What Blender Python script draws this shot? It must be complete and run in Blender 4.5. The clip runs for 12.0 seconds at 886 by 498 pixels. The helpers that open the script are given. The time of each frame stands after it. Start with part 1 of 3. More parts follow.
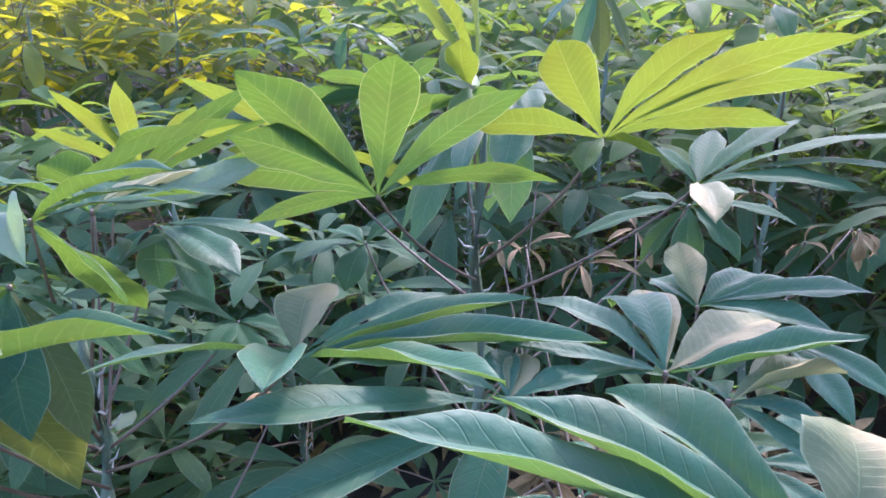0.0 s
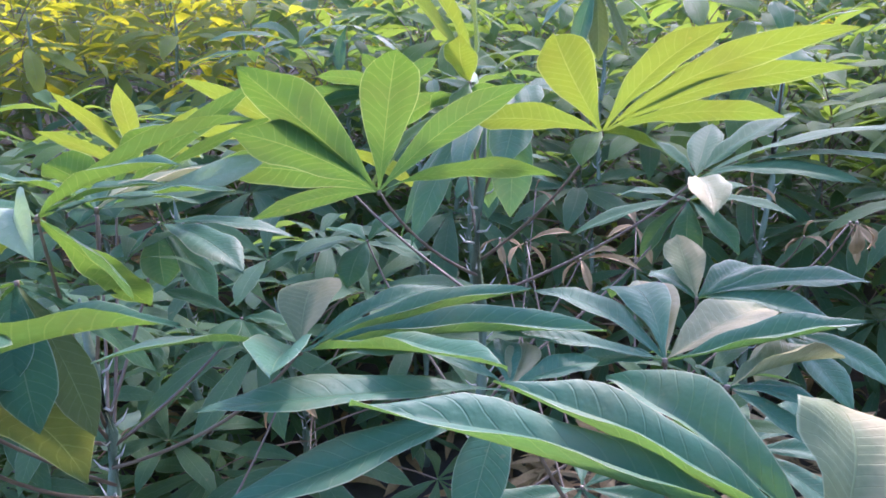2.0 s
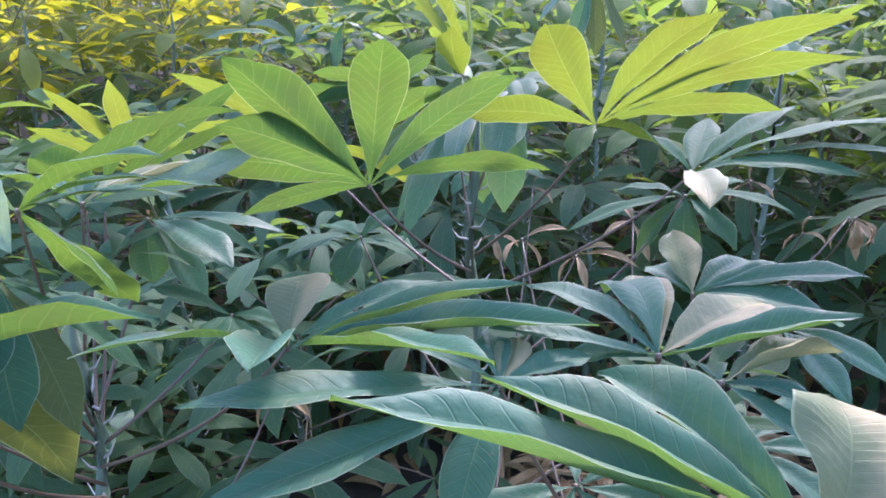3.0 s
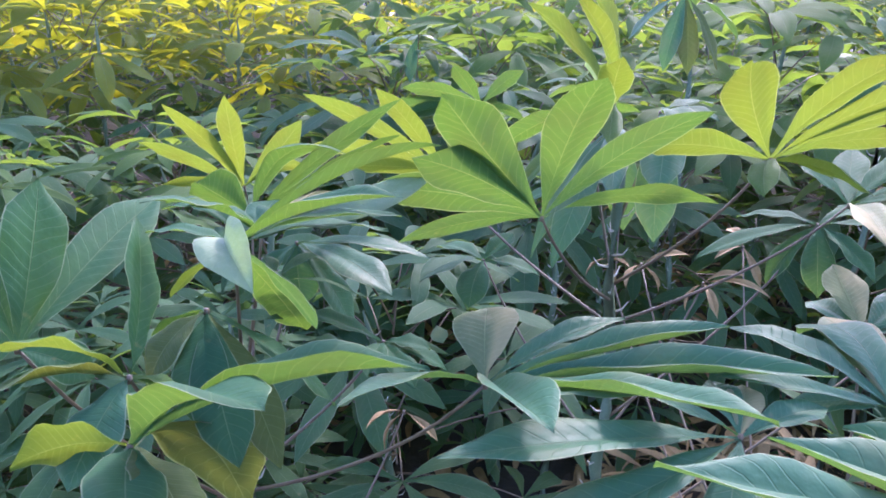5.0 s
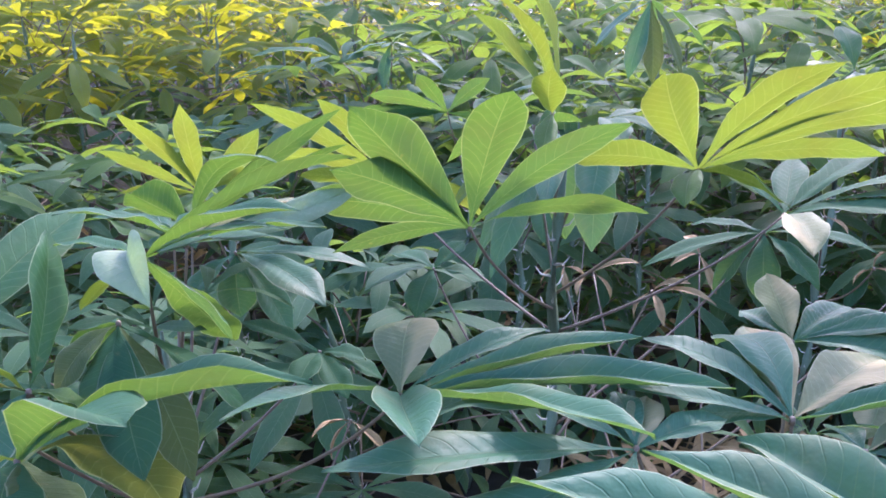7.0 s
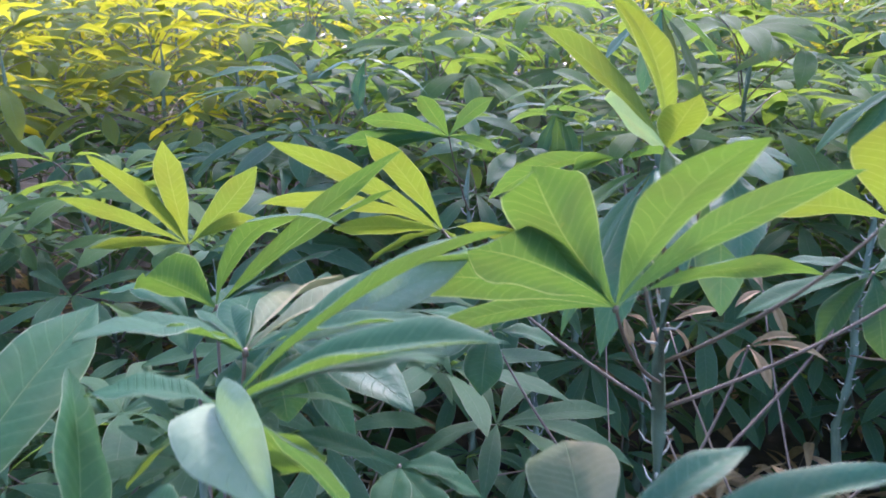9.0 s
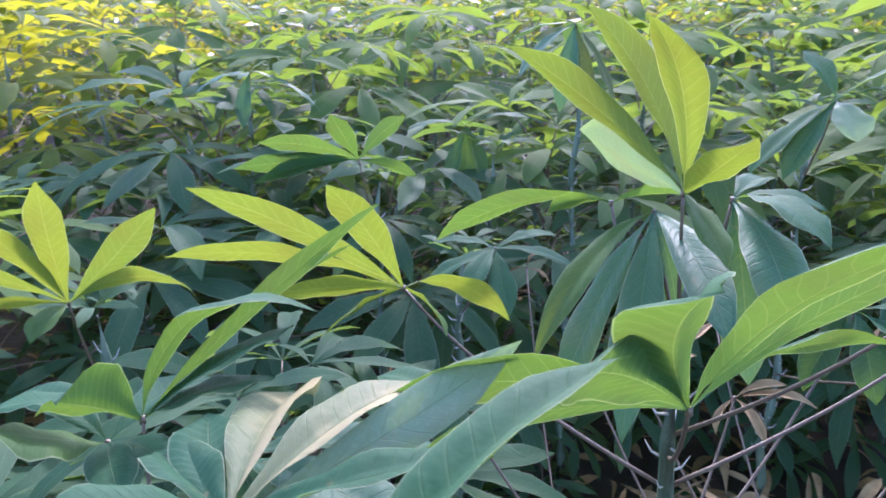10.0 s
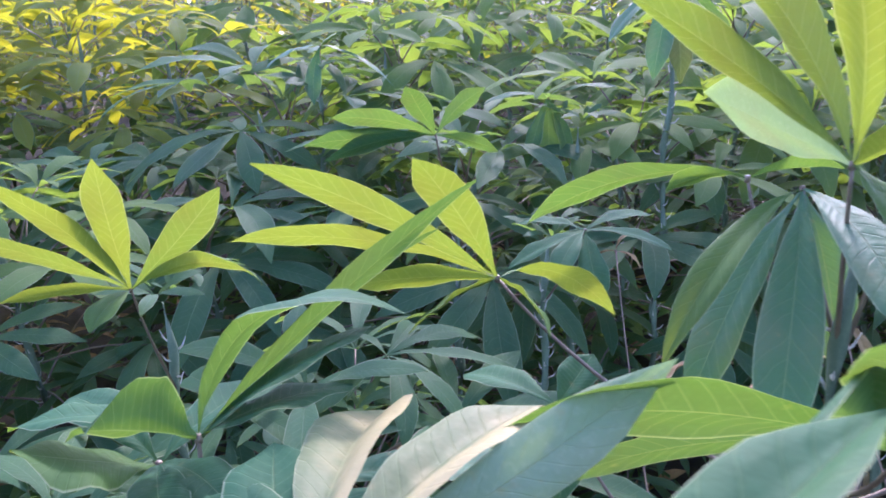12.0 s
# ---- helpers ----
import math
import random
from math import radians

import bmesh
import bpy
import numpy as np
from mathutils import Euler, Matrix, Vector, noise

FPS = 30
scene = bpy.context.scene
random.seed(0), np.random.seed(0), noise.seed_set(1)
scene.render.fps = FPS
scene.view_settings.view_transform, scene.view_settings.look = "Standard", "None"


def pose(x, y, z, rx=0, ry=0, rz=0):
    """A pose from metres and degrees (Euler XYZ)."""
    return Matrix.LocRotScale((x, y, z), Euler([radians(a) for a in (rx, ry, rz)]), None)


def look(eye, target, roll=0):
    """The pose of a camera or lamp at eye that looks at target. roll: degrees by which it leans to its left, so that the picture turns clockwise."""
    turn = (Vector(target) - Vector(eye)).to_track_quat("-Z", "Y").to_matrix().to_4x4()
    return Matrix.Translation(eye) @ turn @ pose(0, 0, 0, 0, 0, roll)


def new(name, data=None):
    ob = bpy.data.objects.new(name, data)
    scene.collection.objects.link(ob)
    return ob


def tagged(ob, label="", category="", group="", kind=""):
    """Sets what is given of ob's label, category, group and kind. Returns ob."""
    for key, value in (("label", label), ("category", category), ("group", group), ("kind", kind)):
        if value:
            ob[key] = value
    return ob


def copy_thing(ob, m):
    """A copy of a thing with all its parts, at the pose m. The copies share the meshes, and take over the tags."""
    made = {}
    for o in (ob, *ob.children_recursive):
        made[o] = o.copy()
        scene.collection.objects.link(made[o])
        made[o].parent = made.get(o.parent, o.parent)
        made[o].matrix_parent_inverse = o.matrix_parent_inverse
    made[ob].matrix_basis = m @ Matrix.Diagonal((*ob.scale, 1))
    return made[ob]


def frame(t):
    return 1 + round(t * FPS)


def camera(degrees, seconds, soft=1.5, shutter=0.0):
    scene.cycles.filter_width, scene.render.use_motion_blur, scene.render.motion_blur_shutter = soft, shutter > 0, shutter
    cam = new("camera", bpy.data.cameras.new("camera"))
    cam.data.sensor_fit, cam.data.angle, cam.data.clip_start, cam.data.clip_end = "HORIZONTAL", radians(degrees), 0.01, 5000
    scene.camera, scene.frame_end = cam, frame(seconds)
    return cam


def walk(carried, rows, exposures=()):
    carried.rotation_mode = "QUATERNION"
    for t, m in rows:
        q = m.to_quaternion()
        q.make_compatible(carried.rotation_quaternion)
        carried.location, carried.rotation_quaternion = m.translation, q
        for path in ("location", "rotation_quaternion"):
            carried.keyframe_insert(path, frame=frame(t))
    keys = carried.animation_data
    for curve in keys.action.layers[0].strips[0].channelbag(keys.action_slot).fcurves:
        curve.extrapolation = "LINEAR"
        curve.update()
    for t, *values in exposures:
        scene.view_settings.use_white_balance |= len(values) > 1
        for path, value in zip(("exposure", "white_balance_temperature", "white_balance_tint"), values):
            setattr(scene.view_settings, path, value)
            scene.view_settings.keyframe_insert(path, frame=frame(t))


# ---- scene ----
cam = camera(58.0, 12.0, soft=1.7, shutter=0.4)
PATH = [
    (0, (0.029, 0.055, 1.329), (-0.049, 1.978, 0.787), 0.1),
    (0.5, (0.027, 0.052, 1.329), (-0.045, 1.975, 0.785), -0.2),
    (1, (0.026, 0.045, 1.33), (-0.05, 1.969, 0.789), -0.3),
    (1.5, (0.029, 0.044, 1.325), (-0.048, 1.969, 0.786), -0.4),
    (2, (0.029, 0.046, 1.324), (-0.051, 1.971, 0.787), -0.5),
    (2.5, (0.028, 0.05, 1.323), (-0.061, 1.974, 0.787), -0.5),
    (3, (0.036, 0.056, 1.317), (-0.044, 1.98, 0.779), -0.6),
    (3.5, (0.009, 0.042, 1.323), (-0.082, 1.966, 0.785), -0.5),
    (3.7, (-0.007, 0.04, 1.324), (-0.131, 1.962, 0.787), -0.2),
    (5.3, (-0.097, 0.065, 1.342), (-0.245, 1.991, 0.821), -0.0),
    (5.5, (-0.092, 0.066, 1.343), (-0.22, 1.994, 0.825), 0.1),
    (6, (-0.064, 0.069, 1.341), (-0.189, 1.997, 0.825), 0.1),
    (6.5, (-0.04, 0.068, 1.341), (-0.168, 1.997, 0.828), 0.1),
    (7, (-0.035, 0.065, 1.344), (-0.166, 1.994, 0.831), 0.0),
    (7.2, (-0.048, 0.071, 1.344), (-0.178, 1.999, 0.83), -0.1),
    (8.8, (-0.166, 0.203, 1.346), (-0.156, 2.143, 0.859), -1.1),
    (9, (-0.181, 0.245, 1.351), (-0.153, 2.185, 0.866), -1.1),
    (9.5, (-0.216, 0.353, 1.358), (-0.064, 2.288, 0.873), -1.0),
    (10, (-0.26, 0.391, 1.368), (0.099, 2.299, 0.891), -0.8),
    (10.5, (-0.289, 0.408, 1.361), (0.158, 2.299, 0.886), -1.2),
    (11, (-0.27, 0.42, 1.368), (0.151, 2.317, 0.895), -1.4),
    (11.5, (-0.246, 0.447, 1.356), (-0.004, 2.371, 0.869), -2.4),
    (12, (-0.267, 0.488, 1.349), (-0.078, 2.409, 0.826), -2.0),
]
UPRIGHT = pose(0, 0, 1.35, -4.5) @ pose(0, 0, -1.35)
walk(cam, [(t, UPRIGHT @ look(eye, target, roll)) for t, eye, target, roll in PATH], exposures=[(0, 2.62, 5650, 41), (7.2, 2.61, 5650, 41), (9, 2.49, 5600, 38), (9.5, 2.48, 5420, 31), (10.5, 2.62, 5650, 46), (11.5, 2.52, 5600, 41), (12, 2.63, 5600, 43)])

# ---- sky, sun, exposure ----
SUN_TURN, SUN_HEIGHT = 17.0, 38.0          # degrees to the right of straight ahead, degrees above the horizon
world = bpy.data.worlds.new("sky")
scene.world = world
world.use_nodes = True
sky = world.node_tree.nodes.new("ShaderNodeTexSky")
sky.sky_type, sky.sun_disc = "NISHITA", False
sky.sun_elevation, sky.sun_rotation = radians(SUN_HEIGHT), radians(SUN_TURN)
sky.air_density, sky.dust_density, sky.ozone_density = 1.0, 2.0, 2.6
background = world.node_tree.nodes["Background"]
world.node_tree.links.new(sky.outputs["Color"], background.inputs["Color"])
background.inputs["Strength"].default_value = 0.15
sun_data = bpy.data.lights.new("sun", "SUN")
sun_data.energy, sun_data.angle, sun_data.color = 1.05, radians(6.0), (1.0, 0.93, 0.80)
sun_lamp = new("sun", sun_data)
a, e = radians(SUN_TURN), radians(SUN_HEIGHT)
sun_lamp.matrix_world = look((6 * math.sin(a) * math.cos(e), 6 * math.cos(a) * math.cos(e), 6 * math.sin(e)), (0, 0, 0))


# ---- materials ----
def shader(name):
    m = bpy.data.materials.new(name)
    m.use_nodes = True
    t = m.node_tree
    return m, t, t.nodes["Principled BSDF"], t.nodes["Material Output"]


def node(t, kind, **links):
    """A node; links: input name -> socket or value (underscores for spaces)."""
    n = t.nodes.new(kind)
    for key, value in links.items():
        put(t, n.inputs[key.replace("_", " ")], value)
    return n


def put(t, slot, value):
    if isinstance(value, bpy.types.NodeSocket):
        t.links.new(value, slot)
    else:
        slot.default_value = value


def sums(t, op, a, b=0.0, clamp=False):
    n = t.nodes.new("ShaderNodeMath")
    n.operation, n.use_clamp = op, clamp
    put(t, n.inputs[0], a)
    put(t, n.inputs[1], b)
    return n.outputs[0]


def blend(t, f, a, b):
    n = t.nodes.new("ShaderNodeMix")
    n.data_type = "RGBA"
    put(t, n.inputs[0], f)
    put(t, n.inputs[6], a)
    put(t, n.inputs[7], b)
    return n.outputs[2]


def leaf_material(name, dark, light, glow_dark, glow_light, gloss, through_share, single, tan=0.3, sheen=0.14, lopsided=0.0):
    """Leaf blade: face colour and the colour of the light that comes through it; UV: x along the midrib, y across."""
    m, t, bsdf, out = shader(name)
    uv = node(t, "ShaderNodeUVMap")
    uv.uv_map = "leaf"
    xy = node(t, "ShaderNodeSeparateXYZ", Vector=uv.outputs[0])
    along, across = xy.outputs[0], sums(t, "ABSOLUTE", sums(t, "SUBTRACT", xy.outputs[1], 0.5))
    if single:
        chance = node(t, "ShaderNodeObjectInfo").outputs["Random"]
    else:
        chance = node(t, "ShaderNodeNewGeometry").outputs["Random Per Island"]
    place = node(t, "ShaderNodeTexCoord").outputs["Object"]
    blotch = node(t, "ShaderNodeTexNoise", Vector=place, Scale=22.0, Detail=4.0, Roughness=0.6).outputs["Fac"]
    grain = node(t, "ShaderNodeTexNoise", Vector=place, Scale=260.0, Detail=2.0).outputs["Fac"]
    # side veins run out and forward from the midrib
    drift = sums(t, "MULTIPLY", node(t, "ShaderNodeTexNoise", Vector=place, Scale=30.0, Detail=1.0).outputs["Fac"], 0.09)
    run = sums(t, "MULTIPLY", sums(t, "ADD", drift, sums(t, "SUBTRACT", along, sums(t, "MULTIPLY", across, 0.22))), 15.0)
    tooth = sums(t, "ABSOLUTE", sums(t, "SUBTRACT", sums(t, "FRACT", run), 0.5))
    side_vein = sums(t, "MULTIPLY", sums(t, "SUBTRACT", 0.075, tooth), 14.0, True)
    midrib = sums(t, "MULTIPLY", sums(t, "SUBTRACT", 0.015, across), 90.0, True)
    edge = sums(t, "MULTIPLY", sums(t, "SUBTRACT", across, 0.474), 60.0, True)
    vein = sums(t, "MAXIMUM", sums(t, "MULTIPLY", side_vein, 0.34), midrib)
    tone = sums(t, "ADD", sums(t, "MULTIPLY", chance, 0.6), sums(t, "MULTIPLY", blotch, 0.5), True)
    face = blend(t, tone, dark, light)
    face = blend(t, sums(t, "MULTIPLY", vein, 0.40), face, (0.28, 0.36, 0.16, 1))
    face = blend(t, sums(t, "MULTIPLY", edge, 0.5), face, (0.42, 0.46, 0.26, 1))
    # a silvery tan bloom in patches, mostly towards the margin; where lopsided, it paints sun glare
    broad = node(t, "ShaderNodeTexNoise", Vector=place, Scale=13.0, Detail=5.0, Roughness=0.62).outputs["Fac"]
    lean = sums(t, "MULTIPLY", sums(t, "SUBTRACT", 0.5, xy.outputs[1]), lopsided)       # one half of the blade more than the other, like glare on a fold
    bloom = sums(t, "MULTIPLY", sums(t, "SUBTRACT", sums(t, "ADD", sums(t, "ADD", broad, lean), sums(t, "MULTIPLY", across, 0.28)), 0.50 if lopsided else 0.60), 5.0, True)
    face = blend(t, sums(t, "MULTIPLY", bloom, tan), face, (0.40, 0.34, 0.16, 1))
    cloud = sums(t, "MULTIPLY", sums(t, "SUBTRACT", broad, 0.48), 4.5, True)
    glow_aged = (glow_dark[0] * 1.15, glow_dark[1] * 0.78, glow_dark[2], 1)
    mottle = sums(t, "MULTIPLY", sums(t, "SUBTRACT", grain, 0.52), 1.6, True)
    face = blend(t, mottle, face, (light[0] * 1.5, light[1] * 1.3, light[2] * 1.4, 1))
    # small dry flecks
    fleck_noise = node(t, "ShaderNodeTexNoise", Vector=place, Scale=70.0, Detail=3.0).outputs["Fac"]
    fleck = sums(t, "MULTIPLY", sums(t, "SUBTRACT", fleck_noise, 0.70), 12.0, True)
    face = blend(t, sums(t, "MULTIPLY", fleck, 0.5), face, (0.30, 0.24, 0.10, 1))
    lit = blend(t, tone, glow_dark, glow_light)
    lit = blend(t, sums(t, "MULTIPLY", side_vein, 0.09), lit, (0.50, 0.60, 0.20, 1))
    lit = blend(t, sums(t, "MULTIPLY", midrib, 0.22), lit, (0.36, 0.42, 0.14, 1))
    lit = blend(t, sums(t, "MULTIPLY", edge, 0.3), lit, (0.50, 0.56, 0.22, 1))
    lit = blend(t, sums(t, "MULTIPLY", cloud, 0.55), lit, glow_aged)
    quilt = sums(t, "MULTIPLY", sums(t, "SINE", sums(t, "MULTIPLY", run, math.tau)), 0.10)
    pucker = sums(t, "MULTIPLY", node(t, "ShaderNodeTexNoise", Vector=place, Scale=110.0, Detail=2.0).outputs["Fac"], 1.0)
    height = sums(t, "ADD", sums(t, "ADD", sums(t, "MULTIPLY", vein, -1.0), sums(t, "MULTIPLY", grain, 0.3)), sums(t, "ADD", quilt, pucker))
    bump = node(t, "ShaderNodeBump", Strength=0.55, Distance=0.0014, Height=height).outputs[0]
    put(t, bsdf.inputs["Base Color"], face)
    waxy = sums(t, "MULTIPLY", sums(t, "SUBTRACT", chance, 1.1 if single else 0.88), 60.0, True)      # a few waxy blades that glint
    rough = sums(t, "ADD", gloss, sums(t, "MULTIPLY", blotch, 0.14))
    put(t, bsdf.inputs["Roughness"], sums(t, "SUBTRACT", rough, sums(t, "MULTIPLY", waxy, 0.34)))
    put(t, bsdf.inputs["Specular IOR Level"], sums(t, "ADD", sheen, sums(t, "MULTIPLY", waxy, 0.6)))
    put(t, bsdf.inputs["Normal"], bump)
    back = node(t, "ShaderNodeBsdfTranslucent", Color=lit)
    mix = node(t, "ShaderNodeMixShader")
    put(t, mix.inputs[0], through_share)
    t.links.new(bsdf.outputs[0], mix.inputs[1])
    t.links.new(back.outputs[0], mix.inputs[2])
    t.links.new(mix.outputs[0], out.inputs[0])
    return m


def plain_material(name, dark, light, rough, scale, depth=0.002, stretch=(1, 1, 1)):
    m, t, bsdf, _ = shader(name)
    place = node(t, "ShaderNodeTexCoord").outputs["Object"]
    place = node(t, "ShaderNodeMapping", Vector=place, Scale=stretch).outputs[0]
    big = node(t, "ShaderNodeTexNoise", Vector=place, Scale=scale, Detail=6.0, Roughness=0.65).outputs["Fac"]
    fine = node(t, "ShaderNodeTexNoise", Vector=place, Scale=scale * 9, Detail=3.0).outputs["Fac"]
    f = sums(t, "ADD", sums(t, "MULTIPLY", sums(t, "SUBTRACT", big, 0.3), 1.7), sums(t, "MULTIPLY", sums(t, "SUBTRACT", fine, 0.5), 0.6), True)
    put(t, bsdf.inputs["Base Color"], blend(t, f, dark, light))
    put(t, bsdf.inputs["Roughness"], rough)
    put(t, bsdf.inputs["Normal"], node(t, "ShaderNodeBump", Strength=0.6, Distance=depth, Height=f).outputs[0])
    return m


# blades from full-grown to young
LEAF = [
    leaf_material("leaf_old", (0.030, 0.112, 0.062, 1), (0.052, 0.155, 0.082, 1), (0.08, 0.18, 0.026, 1), (0.12, 0.23, 0.028, 1), 0.44, 0.38, True, 0.2, 0.2),
    leaf_material("leaf_grown", (0.024, 0.095, 0.048, 1), (0.042, 0.130, 0.060, 1), (0.075, 0.155, 0.016, 1), (0.112, 0.195, 0.016, 1), 0.52, 0.46, True, 0.06, 0.09),
    leaf_material("leaf_young", (0.055, 0.135, 0.042, 1), (0.082, 0.168, 0.046, 1), (0.125, 0.19, 0.013, 1), (0.19, 0.232, 0.013, 1), 0.54, 0.50, True, 0.0, 0.12),
]
# sun glare on the blade's upper face, painted as a pale base colour
GLARE = leaf_material("leaf_glare", (0.10, 0.160, 0.075, 1), (0.18, 0.205, 0.09, 1), (0.14, 0.19, 0.07, 1), (0.24, 0.25, 0.11, 1), 0.48, 0.36, True, 0.85, 0.14, 0.5)
# silky blades; the whitish base colour also stands in for reflected sunlight
SILKY_GLINT = leaf_material("leaf_silky_glint", (0.20, 0.30, 0.16, 1), (0.30, 0.38, 0.21, 1), (0.22, 0.34, 0.08, 1), (0.28, 0.38, 0.10, 1), 0.46, 0.45, True, 0.2, 0.25)
CROWN = leaf_material("leaf_crown", (0.027, 0.088, 0.045, 1), (0.056, 0.130, 0.058, 1), (0.10, 0.21, 0.032, 1), (0.21, 0.30, 0.032, 1), 0.52, 0.48, False, 0.08, 0.10)
# lighter copy of leaf_crown: daylight on the upper leaves put into the colour
LIT_TOP = leaf_material("leaf_lit_top", (0.058, 0.130, 0.046, 1), (0.100, 0.175, 0.052, 1), (0.15, 0.25, 0.024, 1), (0.22, 0.30, 0.026, 1), 0.56, 0.54, False, 0.04, 0.07)
# yellow stands for sun shining through: the sunlight is put into the leaf colour
SUN_TINT = leaf_material("leaf_sun_tint", (0.085, 0.150, 0.040, 1), (0.140, 0.200, 0.040, 1), (0.33, 0.36, 0.012, 1), (0.50, 0.46, 0.015, 1), 0.50, 0.62, False, 0.0, 0.12)
FADING = leaf_material("leaf_fading", (0.060, 0.110, 0.040, 1), (0.090, 0.135, 0.042, 1), (0.075, 0.11, 0.012, 1), (0.125, 0.13, 0.012, 1), 0.5, 0.46, True, 0.1)
# 2 lends single blades the young leaf's colour to stand in for backlight
SKIN = {1: (GLARE, "pale leaflet with sun glare in its colour"), 2: (LEAF[2], "yellow-green leaflet, backlight put into its colour"), 3: (LEAF[0], "dull blue-green leaflet"), 4: (SILKY_GLINT, "pale silky leaflet, its sheen painted in"),
        5: (FADING, "olive leaflet turning yellow")}
STIPULE = plain_material("stipule_skin", (0.34, 0.33, 0.24, 1), (0.52, 0.50, 0.40, 1), 0.6, 60.0, 0.0004)
PETIOLE = plain_material("petiole_skin", (0.10, 0.062, 0.036, 1), (0.18, 0.14, 0.07, 1), 0.5, 30.0, 0.0005)
STEM = plain_material("stem_bark", (0.075, 0.125, 0.070, 1), (0.165, 0.215, 0.12, 1), 0.6, 40.0, 0.001)
SOIL = plain_material("soil", (0.022, 0.019, 0.013, 1), (0.066, 0.054, 0.034, 1), 0.95, 3.0, 0.02)
DRY = plain_material("dry_leaf", (0.19, 0.115, 0.04, 1), (0.40, 0.27, 0.10, 1), 0.75, 25.0, 0.001)


# ---- building blocks ----
def part(name, bm, material, parent, label=""):
    me = bpy.data.meshes.new(name)
    bm.to_mesh(me)
    bm.free()
    for p in me.polygons:
        p.use_smooth = True
    me.materials.append(material)
    ob = new(name, me)
    ob.parent = parent
    return tagged(ob, label)


def tube(bm, points, radii, sides=6):
    """A round rod along points."""
    rings = []
    for i, p in enumerate(points):
        d = (points[min(i + 1, len(points) - 1)] - points[max(i - 1, 0)]).normalized()
        q = d.to_track_quat("Z", "Y")
        rings.append([bm.verts.new(p + q @ Vector((radii[i] * math.cos(k * math.tau / sides), radii[i] * math.sin(k * math.tau / sides), 0))) for k in range(sides)])
    for r0, r1 in zip(rings, rings[1:]):
        for k in range(sides):
            bm.faces.new((r0[k], r0[(k + 1) % sides], r1[(k + 1) % sides], r1[k]))
    bm.faces.new(rings[0][::-1])
    bm.faces.new(rings[-1])


def curve_points(p, q, bend, n=9):
    """Points of a bow from p to q that is pulled towards bend."""
    return [p * (1 - s) ** 2 + bend * 2 * s * (1 - s) + q * s * s for s in [i / (n - 1) for i in range(n)]]


def outline(s):
    """Half width of a leaflet along its midrib, 0 to 1: narrow foot, widest past the middle, drawn-out tip."""
    w = (max(s, 0.0) ** 1.35) * (max(1 - s, 0.0) ** 0.82) / 0.2372
    tip = min(max((s - 0.78) / 0.22, 0.0), 1.0)
    return max(w * (1 - 0.42 * tip), 0.035 * (1 - s))


def leaflet(bm, m, length, width, arch=0.08, fold=14.0, rng=random, nu=14, nv=8):
    """One blade, laid into bm by the matrix m: x along the midrib, y across, z its upper side."""
    layer = bm.loops.layers.uv.get("leaf") or bm.loops.layers.uv.new("leaf")
    turned, ripple, phase, sway = radians(min(fold, 62)), rng.uniform(0.02, 0.05) * width, rng.uniform(0, 6), rng.uniform(-0.035, 0.035)
    rows = []
    for i in range(nu + 1):
        s = i / nu
        half = outline(s) * width / 2
        mid = Vector((length * s, length * sway * math.sin(math.pi * s), length * arch * (4 * s * (1 - s)) ** 0.9))
        row = []
        for j in range(nv + 1):
            v = 2 * j / nv - 1
            z = abs(v) * half * math.sin(turned * (1 - 0.35 * s)) + ripple * v * v * math.sin(s * 17 + phase + (2 if v > 0 else 0))
            z -= 0.16 * half * max(abs(v) - 0.6, 0.0) ** 2 / 0.16
            row.append((bm.verts.new(m @ (mid + Vector((0, v * half * math.cos(turned * (1 - 0.35 * s)), z)))), (s, j / nv)))
        rows.append(row)
    for r0, r1 in zip(rows, rows[1:]):
        for j in range(nv):
            quad = (r0[j], r1[j], r1[j + 1], r0[j + 1])
            face = bm.faces.new([q[0] for q in quad])
            for loop, q in zip(face.loops, quad):
                loop[layer].uv = q[1]


def blade_frame(hub, way, axis, roll=0.0):
    """The frame of a leaflet that leaves the hub along way, its upper side towards axis."""
    x = way.normalized()
    y = axis.cross(x)
    if y.length < 0.05:
        y = Vector((1, 0, 0)).cross(x)
    y.normalize()
    z = x.cross(y)
    return Matrix.Translation(hub) @ Matrix((x, y, z)).transposed().to_4x4() @ pose(0, 0, 0, roll)


def way(turn, rise):
    return Vector((math.cos(radians(turn)) * math.cos(radians(rise)), math.sin(radians(turn)) * math.cos(radians(rise)), math.sin(radians(rise))))


